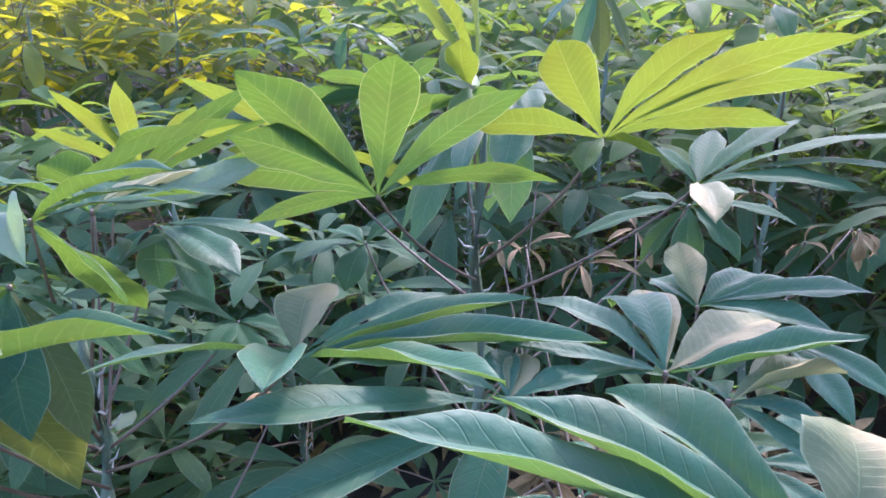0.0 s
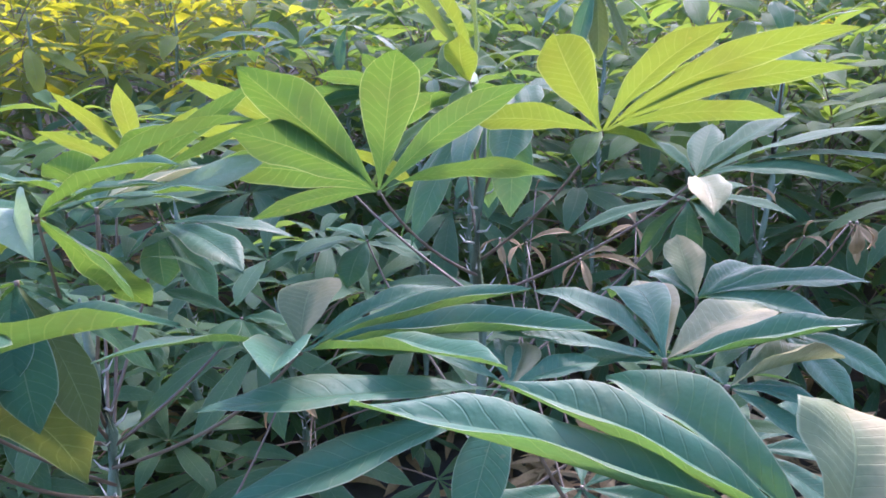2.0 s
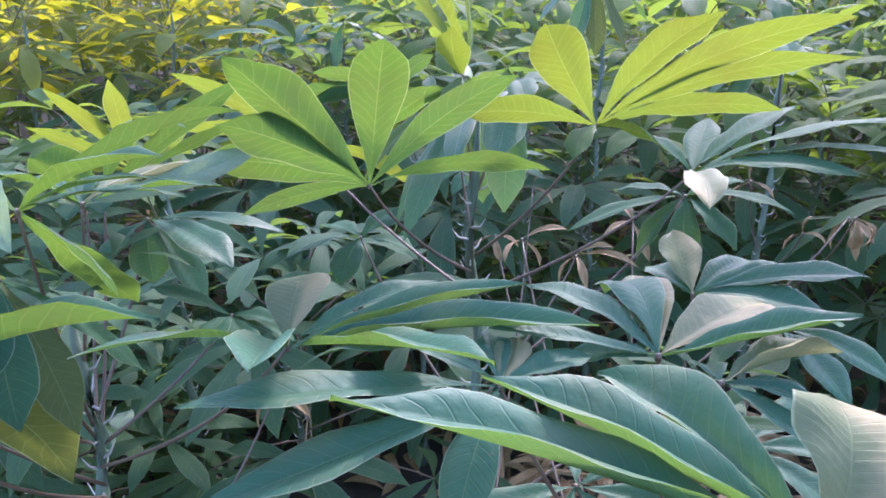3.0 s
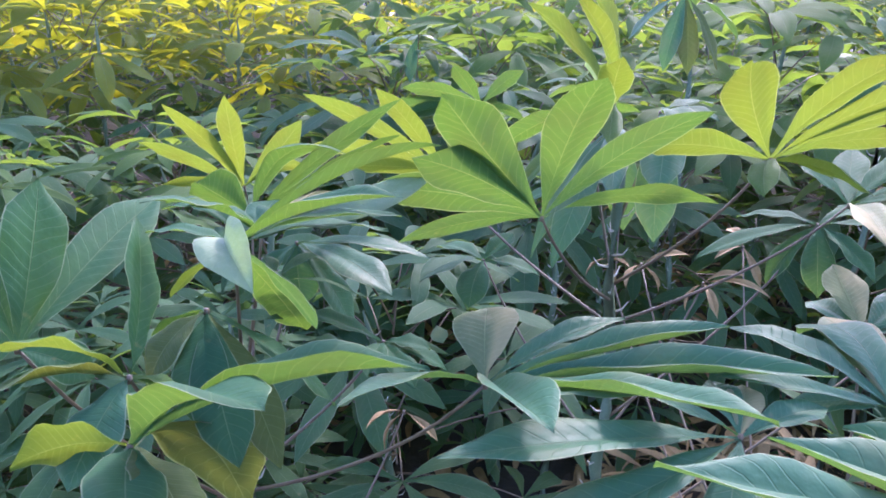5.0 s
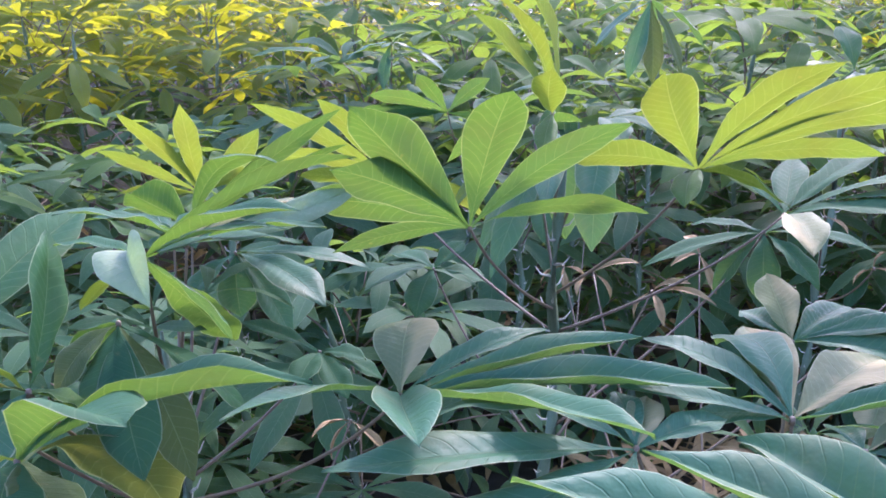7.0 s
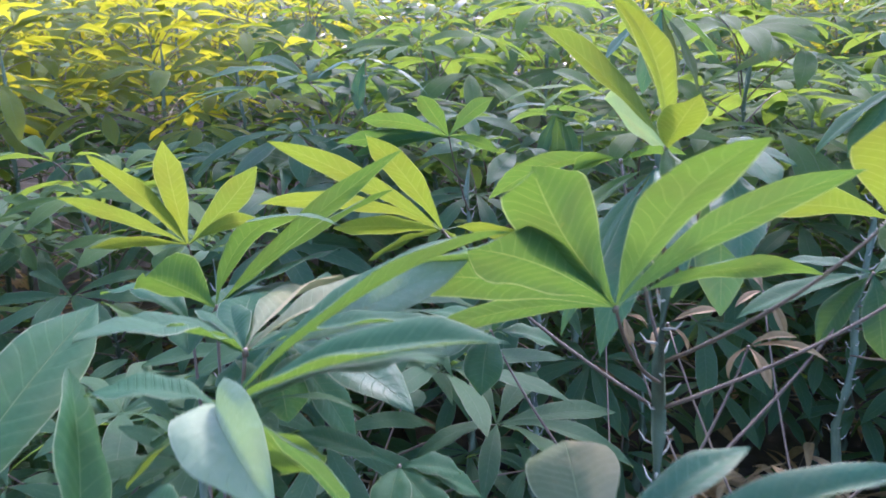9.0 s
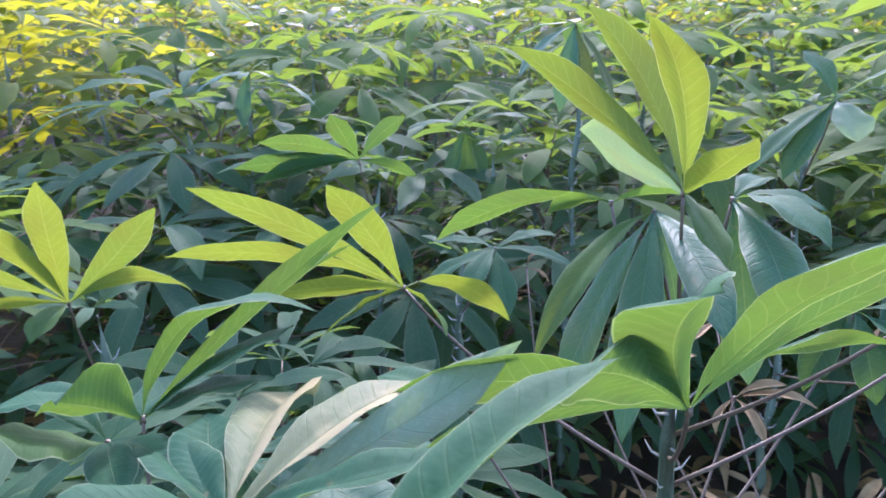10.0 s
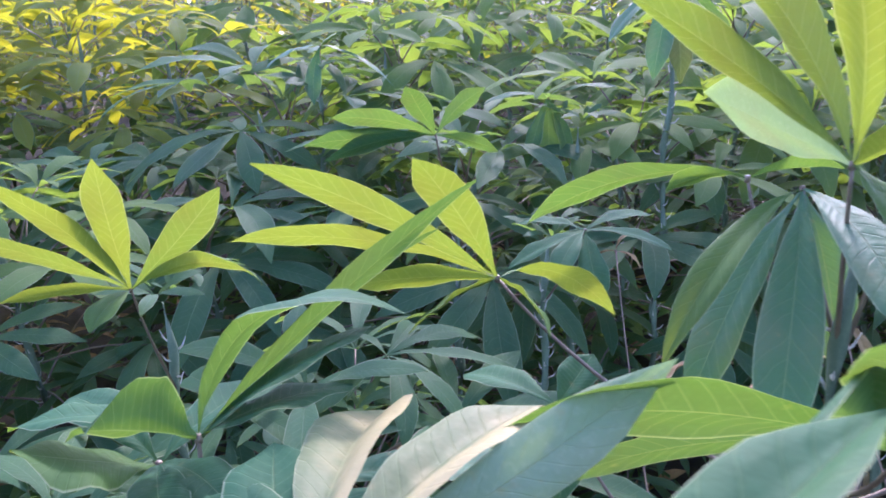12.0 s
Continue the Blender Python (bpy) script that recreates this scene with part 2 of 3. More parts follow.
def plant(x, y, height, label, foot=0.0, lean=(0.0, 0.0)):
    """A cassava plant without its leaves: an Empty at its foot and the stem with its leaf scars."""
    ob = tagged(new("cassava_plant"), label, "plant", "cassava plants of the field")
    ob.location = (x, y, foot)
    bm = bmesh.new()
    n = 14
    line = [Vector((lean[0] * (i / n) ** 2 + 0.006 * math.sin(i * 1.9 + x * 9), lean[1] * (i / n) ** 2 + 0.006 * math.cos(i * 2.3 + y * 7), height * i / n)) for i in range(n + 1)]
    tube(bm, line, [(0.011 - 0.0055 * i / n) * (1.12 if i % 2 else 1.0) * (0.25 if i == n else 1.0) for i in range(n + 1)], 9)
    part("stem", bm, STEM, ob)
    rng = random.Random(int(abs(x) * 1000 + abs(y) * 77))
    bm = bmesh.new()
    for i in range(44):                       # dry stipules that stand out from the scars
        h = height * (0.40 + 0.55 * i / 44)
        k = min(int(h / height * n), n - 1)
        p = line[k].lerp(line[k + 1], h / height * n - k)
        d = way(i * 137.5, rng.uniform(5, 40))
        tube(bm, [p, p + d * 0.014, p + d * 0.021 + Vector((0, 0, 0.008))], [0.0019, 0.0012, 0.0003], 4)
    part("stipule", bm, STIPULE, ob, "pale dry stipules")
    ob["top"] = height + foot
    return ob


def leaf(owner, hub, age, axis, leaflets, joint=None):
    """A palmate leaf. age: 0 full-grown to 1 young, -1 withered; axis: the way its upper side looks. leaflets: turn,
    rise, length, width, arch, roll, fold (degrees, metres), and 1 for a pale blade with painted glare, 2 for a backlit
    look by the young colour, 3 for a dull one, 4 for a silky one with painted sheen, 5 for a fading one.
    """
    base, hub = owner.location.copy(), Vector(hub)
    rng = random.Random(round(hub.x * 1000) * 31 + round(hub.y * 1000))
    axis = Vector(axis)
    reach = math.hypot(hub.x - base.x, hub.y - base.y)
    if joint is None:
        joint = Vector((base.x, base.y, min(owner["top"], hub.z) - rng.uniform(0.04, 0.12) - 0.45 * reach))
    else:
        joint = Vector((base.x, base.y, joint))
    bend = joint.lerp(hub, 0.72) - Vector((0, 0, 0.12 * (hub - joint).length))
    bm = bmesh.new()
    line = curve_points(joint - base, hub - base, bend - base, 10)
    tube(bm, line, [0.0020 - 0.0008 * i / 9 for i in range(10)], 7)
    tube(bm, [line[-1] - Vector((0, 0, 0.003)), line[-1] + Vector((0, 0, 0.002))], [0.0022, 0.0019], 7)
    stalk = part("petiole", bm, PETIOLE, owner)
    mat = DRY if age < 0 else LEAF[0 if age < 0.3 else 1 if age < 0.7 else 2]
    for turn, rise, length, width, arch, roll, fold, *pale in leaflets:
        bm = bmesh.new()
        leaflet(bm, Matrix(), length, width, arch, fold, rng)
        blade = part("leaflet", bm, SKIN[pale[0]][0] if pale else mat, stalk, SKIN[pale[0]][1] if pale else "")
        blade.matrix_basis = Matrix.Translation(-base) @ blade_frame(hub, way(turn, rise), axis, roll)


def field_leaf(bm, hub, out_turn, droop, size, rng, count, nu, nv):
    """All the blades of one leaf of a field plant."""
    tilt = Vector((0.35 * math.cos(radians(out_turn)), 0.35 * math.sin(radians(out_turn)), 1)).normalized()
    spread = 290 / count
    for k in range(count):
        off = (k - (count - 1) / 2) * spread
        size_k = size * (1.0 - 0.35 * (abs(off) / 150) ** 1.5) * rng.uniform(0.9, 1.08)
        d = way(out_turn + off + rng.uniform(-5, 5), droop + rng.uniform(-6, 6) - 8 * math.cos(radians(off)))
        leaflet(bm, blade_frame(hub, d, tilt, rng.uniform(-9, 9)), size_k, size_k * rng.uniform(0.19, 0.25), rng.uniform(0.06, 0.15), rng.uniform(8, 30), rng, nu, nv)


def tip_leaves(owner, count=4):
    """The small upright leaves at the tip of a stem."""
    rng = random.Random(int(owner.location.x * 991 + owner.location.y * 313))
    for i in range(count):
        bm = bmesh.new()
        hub = Vector((0, 0, owner["top"] - owner.location.z - 0.01)) + way(i * 137.5, 60 - 8 * i) * (0.02 + 0.012 * i)
        field_leaf(bm, hub, i * 137.5, 40 - 12 * i, 0.05 + 0.014 * i, rng, 5, 8, 4)
        part("tip_leaf", bm, CROWN, owner)


# ---- ground ----
def ground():
    ob = tagged(new("ground"), "bare brown soil with dry leaf litter between the plants", "soil", kind="structure")
    bm = bmesh.new()
    steps = [-60, -20, -6] + [i * 0.25 - 3 for i in range(49)] + [12, 20, 45, 90]
    grid = [[bm.verts.new((x, y, 0.05 * noise.noise((x * 0.9, y * 0.9, 0)) * (abs(x) < 12) if abs(y) < 12 else 0)) for x in [-90, -40, -15] + [i * 0.25 - 5 for i in range(41)] + [15, 40, 90]] for y in steps]
    for r0, r1 in zip(grid, grid[1:]):
        for j in range(len(r0) - 1):
            bm.faces.new((r0[j], r0[j + 1], r1[j + 1], r1[j]))
    part("soil", bm, SOIL, ob)
    return ob


ground()


def litter():
    rng = random.Random(5)
    bm = bmesh.new()
    for i in range(1300):
        p = Vector((rng.uniform(-2.4, 2.0), rng.uniform(0.2, 4.0), 0.03 + rng.uniform(0, 0.02)))
        m = Matrix.Translation(p) @ pose(0, 0, 0, rng.uniform(-25, 25), rng.uniform(-25, 25), rng.uniform(0, 360))
        leaflet(bm, m, rng.uniform(0.09, 0.16), rng.uniform(0.02, 0.045), rng.uniform(0.0, 0.25), rng.uniform(5, 60), rng, 5, 2)
    ob = part("leaf_litter", bm, DRY, None)
    tagged(ob, "curled brown dry leaves strewn on the soil", "litter", kind="stuff")


litter()


def dry_heap():
    """A low heap of dead leaves and thin stalks under the plants."""
    rng = random.Random(15)
    bm = bmesh.new()
    for i in range(700):
        a, r = rng.uniform(0, math.tau), 0.55 * math.sqrt(rng.random())
        top = 0.34 * (1 - (r / 0.58) ** 2)
        p = Vector((0.62 + 1.2 * r * math.cos(a), 1.45 + r * math.sin(a), 0.02 + top * rng.uniform(0.3, 1.0)))
        m = Matrix.Translation(p) @ pose(0, 0, 0, rng.uniform(-30, 30), rng.uniform(-22, 22), rng.uniform(0, 360))
        leaflet(bm, m, rng.uniform(0.10, 0.19), rng.uniform(0.012, 0.034), rng.uniform(0.0, 0.22), rng.uniform(10, 60), rng, 6, 2)
    ob = part("dry_leaf_heap", bm, DRY, None)
    tagged(ob, "low heap of curled grey-brown dead leaves on the soil", "litter", kind="stuff")


dry_heap()

# ---- the plants before the camera ----
centre_plant = plant(0.035, 0.925, 1.15, "tall cassava plant with bright backlit upper leaves and scarred stem")
side_plant = plant(-0.34, 0.72, 1.02, "bushy cassava plant with broad blue-green lower leaves")
near_plant = plant(0.20, 0.62, 0.95, "low cassava plant with long dull-green arching leaves")
back_plant = plant(-0.52, 1.42, 0.93, "cassava plant with a yellow-green young crown leaf")
far_plant = plant(-0.10, 1.88, 0.98, "cassava plant with one bright spread leaf")
low_plant = plant(0.02, 1.68, 0.88, "shaded dark cassava plant with dull leaves")
tall_plant = plant(0.62, 1.62, 1.12, "cassava plant with a pale shiny heart-shaped leaflet")
rear_plant = plant(-0.36, 2.50, 1.06, "cassava plant with small pale shiny leaflets on top")
shade_plant = plant(0.33, 1.98, 1.22, "tall cassava plant with drooping bell-like teal and brownish leaf")
dim_plant = plant(0.16, 2.02, 1.0, "cassava plant with a drooping umbrella-like leaf and pale tip")
for stem_owner in (side_plant, near_plant, back_plant, far_plant, low_plant, tall_plant, rear_plant, dim_plant):
    tip_leaves(stem_owner)
leaf(centre_plant, (-0.058, 0.74, 1.121), 0.6, (-0.3, 0.81, 0.51), [
    (-76.4, 44.9, 0.2, 0.049, 0.09, -12, 22), (-118.0, 38.4, 0.209, 0.057, 0.06, -9, 41), (-21.4, 37.1, 0.173, 0.034, 0.06, -15, 20),
    (17.1, 0.2, 0.173, 0.038, 0.09, 16, 14), (-203.0, -17.4, 0.157, 0.021, 0.11, 29, 20), (-139.4, 28.4, 0.156, 0.051, 0.06, 0, 18),
    (175.9, 6.8, 0.162, 0.051, 0.08, 0, 13)
])
leaf(centre_plant, (0.147, 0.786, 1.165), 0.95, (0.15, 0.81, 0.56), [
    (-118.1, 38.9, 0.158, 0.05, 0.08, 16, 25), (-42.6, 42.0, 0.157, 0.044, 0.1, 14, 25), (-26.5, 26.7, 0.225, 0.036, 0.08, 1, 20),
    (-12.9, 17.0, 0.219, 0.03, 0.07, 2, 20), (12.1, 1.8, 0.188, 0.034, 0.09, 4, 16), (-157.9, 8.2, 0.132, 0.043, 0.1, -1, 21),
    (-68.4, -0.9, 0.12, 0.035, 0.06, 0, 15), (-108.4, -7.0, 0.09, 0.028, 0.08, 0, 21)
])
leaf(centre_plant, (0.023, 0.922, 1.192), 0.85, (0.15, 0.81, 0.56), [
    (118.1, 26.7, 0.213, 0.044, 0.05, -2, 28), (98.9, 39.5, 0.204, 0.049, 0.07, -21, 28), (-134.8, 52.3, 0.162, 0.04, 0.12, -41, 27),
    (94.6, 5.1, 0.184, 0.056, 0.01, 41, 22, 4), (-95.0, 30.1, 0.119, 0.036, -0.03, -4, 18), (-98.7, -14.8, 0.1, 0.024, 0.05, 0, 19)
])
leaf(centre_plant, (0.008, 1.018, 1.16), 0.45, (0.29, 0.53, 0.8), [
    (119.4, -21.5, 0.256, 0.041, 0.1, 0, 30), (122.1, -19.4, 0.074, 0.027, 0.1, 0, 30), (-27.2, 10.3, 0.063, 0.027, 0.08, 0, 42)
])
# skin 3 puts the shade under the leaves above into the hanging blades' colour
leaf(centre_plant, (0.035, 0.991, 1.158), 0.35, (0.0, -0.1, 1.0), [
    (-147.5, -30.7, 0.173, 0.029, 0.14, 7, 27, 2), (-153.1, -55.3, 0.184, 0.04, 0.08, 15, 16, 3), (-119.4, -40.9, 0.202, 0.04, 0.07, 9, 14, 3),
    (-97.2, -14.1, 0.182, 0.034, 0.08, 19, 16, 3), (-78.9, -65.9, 0.125, 0.042, 0.05, 0, 12, 3)
])
# the steep blades again carry their shade as the duller skin 3
leaf(centre_plant, (0.076, 0.942, 1.179), 0.35, (0.0, 0.0, 1.0), [
    (-39.7, -0.5, 0.068, 0.03, 0.12, 0, 21), (-86.1, -2.8, 0.112, 0.034, 0.12, 0, 18), (-99.2, -24.3, 0.142, 0.045, 0.07, 0, 12, 3),
    (-97.5, -62.6, 0.143, 0.046, 0.05, 0, 12, 3), (43.8, -2.2, 0.1, 0.03, 0.08, 0, 21)
])
leaf(centre_plant, (-0.169, 1.048, 1.083), 1.0, (0.15, 0.81, 0.56), [
    (176.5, 28.3, 0.203, 0.038, 0.05, 0, 19), (-124.1, 44.9, 0.172, 0.035, 0.05, 0, 19), (147.8, -1.1, 0.262, 0.035, 0.08, 0, 19),
    (-164.2, 6.8, 0.118, 0.035, 0.03, 0, 16), (-135.6, -4.2, 0.103, 0.032, 0.05, 0, 16), (30.8, -27.4, 0.156, 0.032, 0.14, 0, 16),
    (-68.6, -15.3, 0.074, 0.028, 0.08, 0, 22)
])
leaf(back_plant, (-0.528, 1.334, 0.981), 1.0, (0.15, 0.81, 0.56), [
    (-171.8, 25.6, 0.186, 0.04, 0.05, 0, 15), (-121.7, 48.3, 0.211, 0.044, 0.03, 0, 15), (-85.2, 66.9, 0.179, 0.044, 0.02, 0, 12),
    (-16.0, 45.0, 0.169, 0.042, 0.03, 0, 15), (-146.1, 9.3, 0.135, 0.036, 0.06, 0, 21), (-49.0, 15.9, 0.269, 0.036, 0.1, 0, 21),
    (-101.2, -5.0, 0.095, 0.036, 0.08, 0, 21)
])
leaf(far_plant, (-0.143, 1.786, 1.045), 0.6, (0.15, 0.81, 0.56), [
    (-113.8, 37.1, 0.163, 0.043, 0.03, 0, 10), (-175.5, 12.2, 0.176, 0.047, 0.06, 0, 18), (-174.0, -0.9, 0.219, 0.047, 0.06, 0, 18),
    (22.9, 34.7, 0.12, 0.043, 0.06, 0, 18), (-167.5, -7.8, 0.189, 0.043, 0.06, 0, 18), (-37.7, -8.1, 0.119, 0.038, 0.08, 0, 18)
])
leaf(side_plant, (-0.362, 0.865, 1.077), 0.65, (0.1, 0.24, 0.97), [
    (-103.7, 34.3, 0.111, 0.06, 0.01, 43, 50), (-16.7, 33.9, 0.141, 0.051, 0.26, 0, 11), (17.4, 35.9, 0.204, 0.037, 0.02, -32, 17),
    (44.8, 16.9, 0.213, 0.039, 0.03, -32, 17), (39.5, 9.8, 0.127, 0.036, 0.05, -10, 12), (30.5, -1.6, 0.095, 0.038, 0.07, 0, 12),
    (-176.2, 10.4, 0.093, 0.038, 0.1, 0, 17)
])
leaf(side_plant, (-0.385, 0.867, 1.061), 0.5, (0.0, 0.0, 1.0), [
    (-154.3, 26.4, 0.074, 0.062, 0.0, 7, 2, 2), (134.5, 4.4, 0.096, 0.038, 0.12, 0, 17), (-53.9, 10.2, 0.09, 0.03, 0.08, 0, 20),
    (-74.2, 10.1, 0.1, 0.03, 0.08, 0, 20), (60.1, -4.8, 0.114, 0.038, 0.1, 0, 20)
])
leaf(side_plant, (-0.296, 0.688, 1.12), 0.4, (0.0, 0.2, 0.98), [
    (5.0, 6.0, 0.12, 0.036, 0.06, 0, 30), (-152.9, 21.1, 0.082, 0.046, 0.12, 0, 24), (-117.3, 25.9, 0.128, 0.045, 0.07, -3, 18),
    (119.0, -2.1, 0.08, 0.04, 0.05, 0, 38), (98.9, 0.3, 0.1, 0.04, 0.02, 0, 15), (76.6, -11.0, 0.18, 0.05, 0.1, -13, 35, 1),
    (43.6, 3.8, 0.14, 0.04, 0.07, -2, 35, 1), (25.4, 14.0, 0.17, 0.027, -0.05, 55, 12, 4)
])
leaf(side_plant, (-0.274, 0.559, 1.154), 0.5, (0.0, 0.2, 0.98), [
    (-18.4, 20.5, 0.137, 0.043, 0.06, 8, 40), (-63.7, -2.9, 0.079, 0.045, 0.26, 35, 53, 4), (31.4, -53.7, 0.092, 0.041, 0.05, 0, 13, 3),
    (27.7, -2.3, 0.111, 0.037, 0.08, 0, 16), (87.2, -42.4, 0.193, 0.041, -0.02, -8, 13), (-175.4, -38.6, 0.061, 0.033, 0.06, 0, 16, 2),
    (-178.2, 8.1, 0.061, 0.037, 0.08, 0, 22), (5.0, 11.3, 0.102, 0.034, 0.08, 0, 22), (32.5, 18.1, 0.168, 0.043, 0.07, -13, 42)
])
leaf(side_plant, (-0.309, 0.843, 1.056), 0.2, (0.0, 0.0, 1.0), [
    (-36.4, -8.9, 0.142, 0.051, 0.07, 0, 15), (10.3, -9.3, 0.143, 0.038, 0.07, 0, 18), (-71.9, -66.7, 0.068, 0.043, 0.08, 0, 21),
    (-23.1, -52.9, 0.11, 0.043, 0.08, 0, 21), (-138.8, -37.3, 0.075, 0.043, 0.08, 0, 21)
])
leaf(side_plant, (-0.292, 0.419, 1.087), 0.6, (0.0, 0.6, 0.8), [
    (2.6, 16.9, 0.171, 0.055, 0.08, 20, 55), (-32.1, 28.8, 0.132, 0.063, 0.11, 11, 29), (92.4, -45.0, 0.259, 0.068, 0.12, -15, 18, 5),
    (-42.6, -16.6, 0.06, 0.05, 0.08, 0, 15, 5), (-156.1, 0.6, 0.059, 0.055, 0.13, 20, 18, 2), (-65.8, 3.2, 0.081, 0.041, 0.06, 0, 12)
])
leaf(side_plant, (-0.319, 0.479, 1.095), 0.4, (0.0, 0.2, 0.98), [
    (106.1, 37.7, 0.122, 0.036, 0.04, 60, 19), (-158.9, 19.8, 0.081, 0.045, 0.14, 20, 22, 2), (-133.1, 12.1, 0.081, 0.045, 0.1, 20, 22, 5),
    (-98.9, -27.9, 0.075, 0.041, 0.1, 0, 16, 3), (21.0, -37.5, 0.043, 0.032, 0.14, 0, 19, 2), (54.5, -47.1, 0.042, 0.027, 0.08, 0, 22)
])
leaf(side_plant, (-0.41, 0.511, 1.096), 0.35, (0.45, -0.38, 0.81), [
    (83.5, 14.5, 0.203, 0.045, 0.03, 0, 22), (96.4, 53.7, 0.121, 0.047, 0.04, 20, 16), (14.4, -29.7, 0.052, 0.036, 0.08, 0, 22),
    (146.2, 44.4, 0.101, 0.045, 0.08, 0, 22), (-147.7, 14.1, 0.03, 0.036, 0.08, 0, 22)
])
leaf(side_plant, (-0.299, 0.561, 1.104), 0.3, (0.0, 0.0, 1.0), [
    (-126.0, -36.4, 0.062, 0.036, 0.12, 0, 16, 5), (-79.2, -43.9, 0.084, 0.039, 0.08, 0, 13), (-61.2, -45.1, 0.113, 0.041, 0.06, 0, 13),
    (-28.3, -60.9, 0.124, 0.039, 0.06, 0, 13, 5), (20.8, -46.6, 0.125, 0.038, 0.06, 0, 13), (137.5, -37.6, 0.1, 0.038, 0.1, 0, 22)
])
leaf(centre_plant, (0.267, 0.89, 1.093), 0.35, (0.0, 0.1, 1.0), [
    (-97.0, 0.1, 0.13, 0.045, 0.07, 3, 34, 1), (69.0, 14.1, 0.14, 0.04, 0.01, -4, 15), (-37.7, 7.3, 0.165, 0.043, 0.09, 12, 18),
    (-26.6, 10.7, 0.207, 0.041, 0.08, 0, 16), (-13.6, 17.5, 0.214, 0.045, 0.07, 0, 16), (27.5, 22.6, 0.154, 0.045, 0.05, 0, 16),
    (133.9, 28.6, 0.067, 0.032, 0.06, 0, 22)
])
leaf(centre_plant, (0.311, 1.071, 1.014), 0.35, (0.0, 0.0, 1.0), [
    (-176.6, -16.9, 0.16, 0.043, 0.06, 0, 21), (-23.4, -3.1, 0.133, 0.038, 0.08, 0, 21), (-164.7, -51.2, 0.1, 0.043, 0.08, 0, 21),
    (-55.4, -28.9, 0.101, 0.043, 0.08, 0, 21), (136.5, -7.4, 0.111, 0.038, 0.08, 0, 21), (32.0, 1.3, 0.113, 0.038, 0.08, 0, 21),
    (-100.9, -48.6, 0.1, 0.043, 0.08, 0, 21)
])
leaf(near_plant, (0.242, 0.757, 1.009), 0.1, (-0.09, -0.1, 0.99), [
    (93.3, 25.5, 0.088, 0.043, 0.03, 2, 27, 1), (1.7, 12.9, 0.105, 0.045, 0.08, 0, 20), (-13.3, 12.2, 0.152, 0.041, 0.08, 0, 28),
    (-35.3, 4.4, 0.121, 0.041, 0.1, 0, 28), (41.8, 5.2, 0.1, 0.041, 0.08, 0, 28), (114.2, 1.9, 0.072, 0.036, 0.08, 0, 28)
])
leaf(near_plant, (0.155, 0.521, 1.067), 0.15, (0.0, -0.15, 0.99), [
    (86.1, -0.4, 0.143, 0.042, 0.05, -10, 25, 1), (96.2, -4.9, 0.13, 0.045, 0.2, 0, 15), (47.0, -4.6, 0.157, 0.053, 0.06, -7, 27, 1),
    (-10.8, 19.0, 0.123, 0.042, -0.02, -13, 50), (132.8, 6.1, 0.122, 0.038, 0.08, 12, 26), (177.1, 9.1, 0.112, 0.03, 0.02, 14, 29),
    (165.7, -8.5, 0.062, 0.027, 0.08, 0, 21)
])
leaf(near_plant, (0.186, 0.488, 1.066), 0.2, (0.0, 0.0, 1.0), [
    (10.8, 10.0, 0.079, 0.053, 0.07, -24, 48, 1), (-12.5, -4.3, 0.056, 0.02, 0.08, 0, 28), (-47.7, -14.9, 0.062, 0.02, 0.08, 0, 28),
    (-28.7, -2.7, 0.064, 0.02, 0.08, 0, 28), (86.3, -15.3, 0.05, 0.025, 0.08, 0, 28)
])
leaf(side_plant, (-0.103, 0.58, 1.042), 0.2, (0.0, -0.1, 1.0), [
    (90, 14, 0.092, 0.054, 0.15, -10, 14, 1), (-80.2, 24.1, 0.229, 0.049, 0.02, -2, 51), (-114.0, 23.0, 0.195, 0.029, 0.05, 15, 32),
    (5.9, 13.8, 0.183, 0.041, 0.03, -11, 57), (-18.3, 13.0, 0.234, 0.047, 0.02, -5, 59), (-47.9, 18.9, 0.235, 0.045, 0.02, -16, 43),
    (35.4, 8.6, 0.138, 0.029, 0.06, -3, 34)
])
leaf(near_plant, (0.192, 0.347, 1.06), 0.2, (0.0, -0.1, 1.0), [
    (178.5, 18.7, 0.231, 0.056, 0.01, 17, 51), (158.3, 18.2, 0.174, 0.057, 0.03, 14, 55), (120.4, 5.0, 0.162, 0.068, 0.05, 0, 62),
    (71.3, 31.3, 0.081, 0.075, 0.27, 20, 30, 1), (8.0, 30.0, 0.08, 0.06, 0.1, 0, 30, 1)
])
leaf(near_plant, (0.051, 0.482, 1.067), 0.15, (0.0, -0.1, 1.0), [
    (-160.3, 6.2, 0.188, 0.046, 0.02, 10, 25), (163.1, -3.7, 0.138, 0.042, 0.13, 21, 18), (-147.6, -5.4, 0.188, 0.041, 0.01, 6, 26),
    (-108.8, -31.4, 0.097, 0.033, 0.09, 1, 18), (74.5, 11.2, 0.05, 0.025, 0.05, 0, 25, 1), (24.7, 5.0, 0.066, 0.025, 0.08, 0, 25),
    (95.9, 8.1, 0.056, 0.025, 0.08, 0, 25)
])
leaf(near_plant, (0.311, 0.72, 0.992), 0.1, (0.0, -0.3, 0.95), [
    (-75.3, -12.8, 0.105, 0.032, 0.08, 0, 22), (-34.0, -15.6, 0.105, 0.034, 0.14, 0, 24), (-121.9, -14.5, 0.080, 0.036, 0.06, 0, 20, 1),
    (41.6, -15.8, 0.131, 0.036, 0.08, 0, 20), (100.3, -29.6, 0.068, 0.030, 0.08, 0, 20)
])
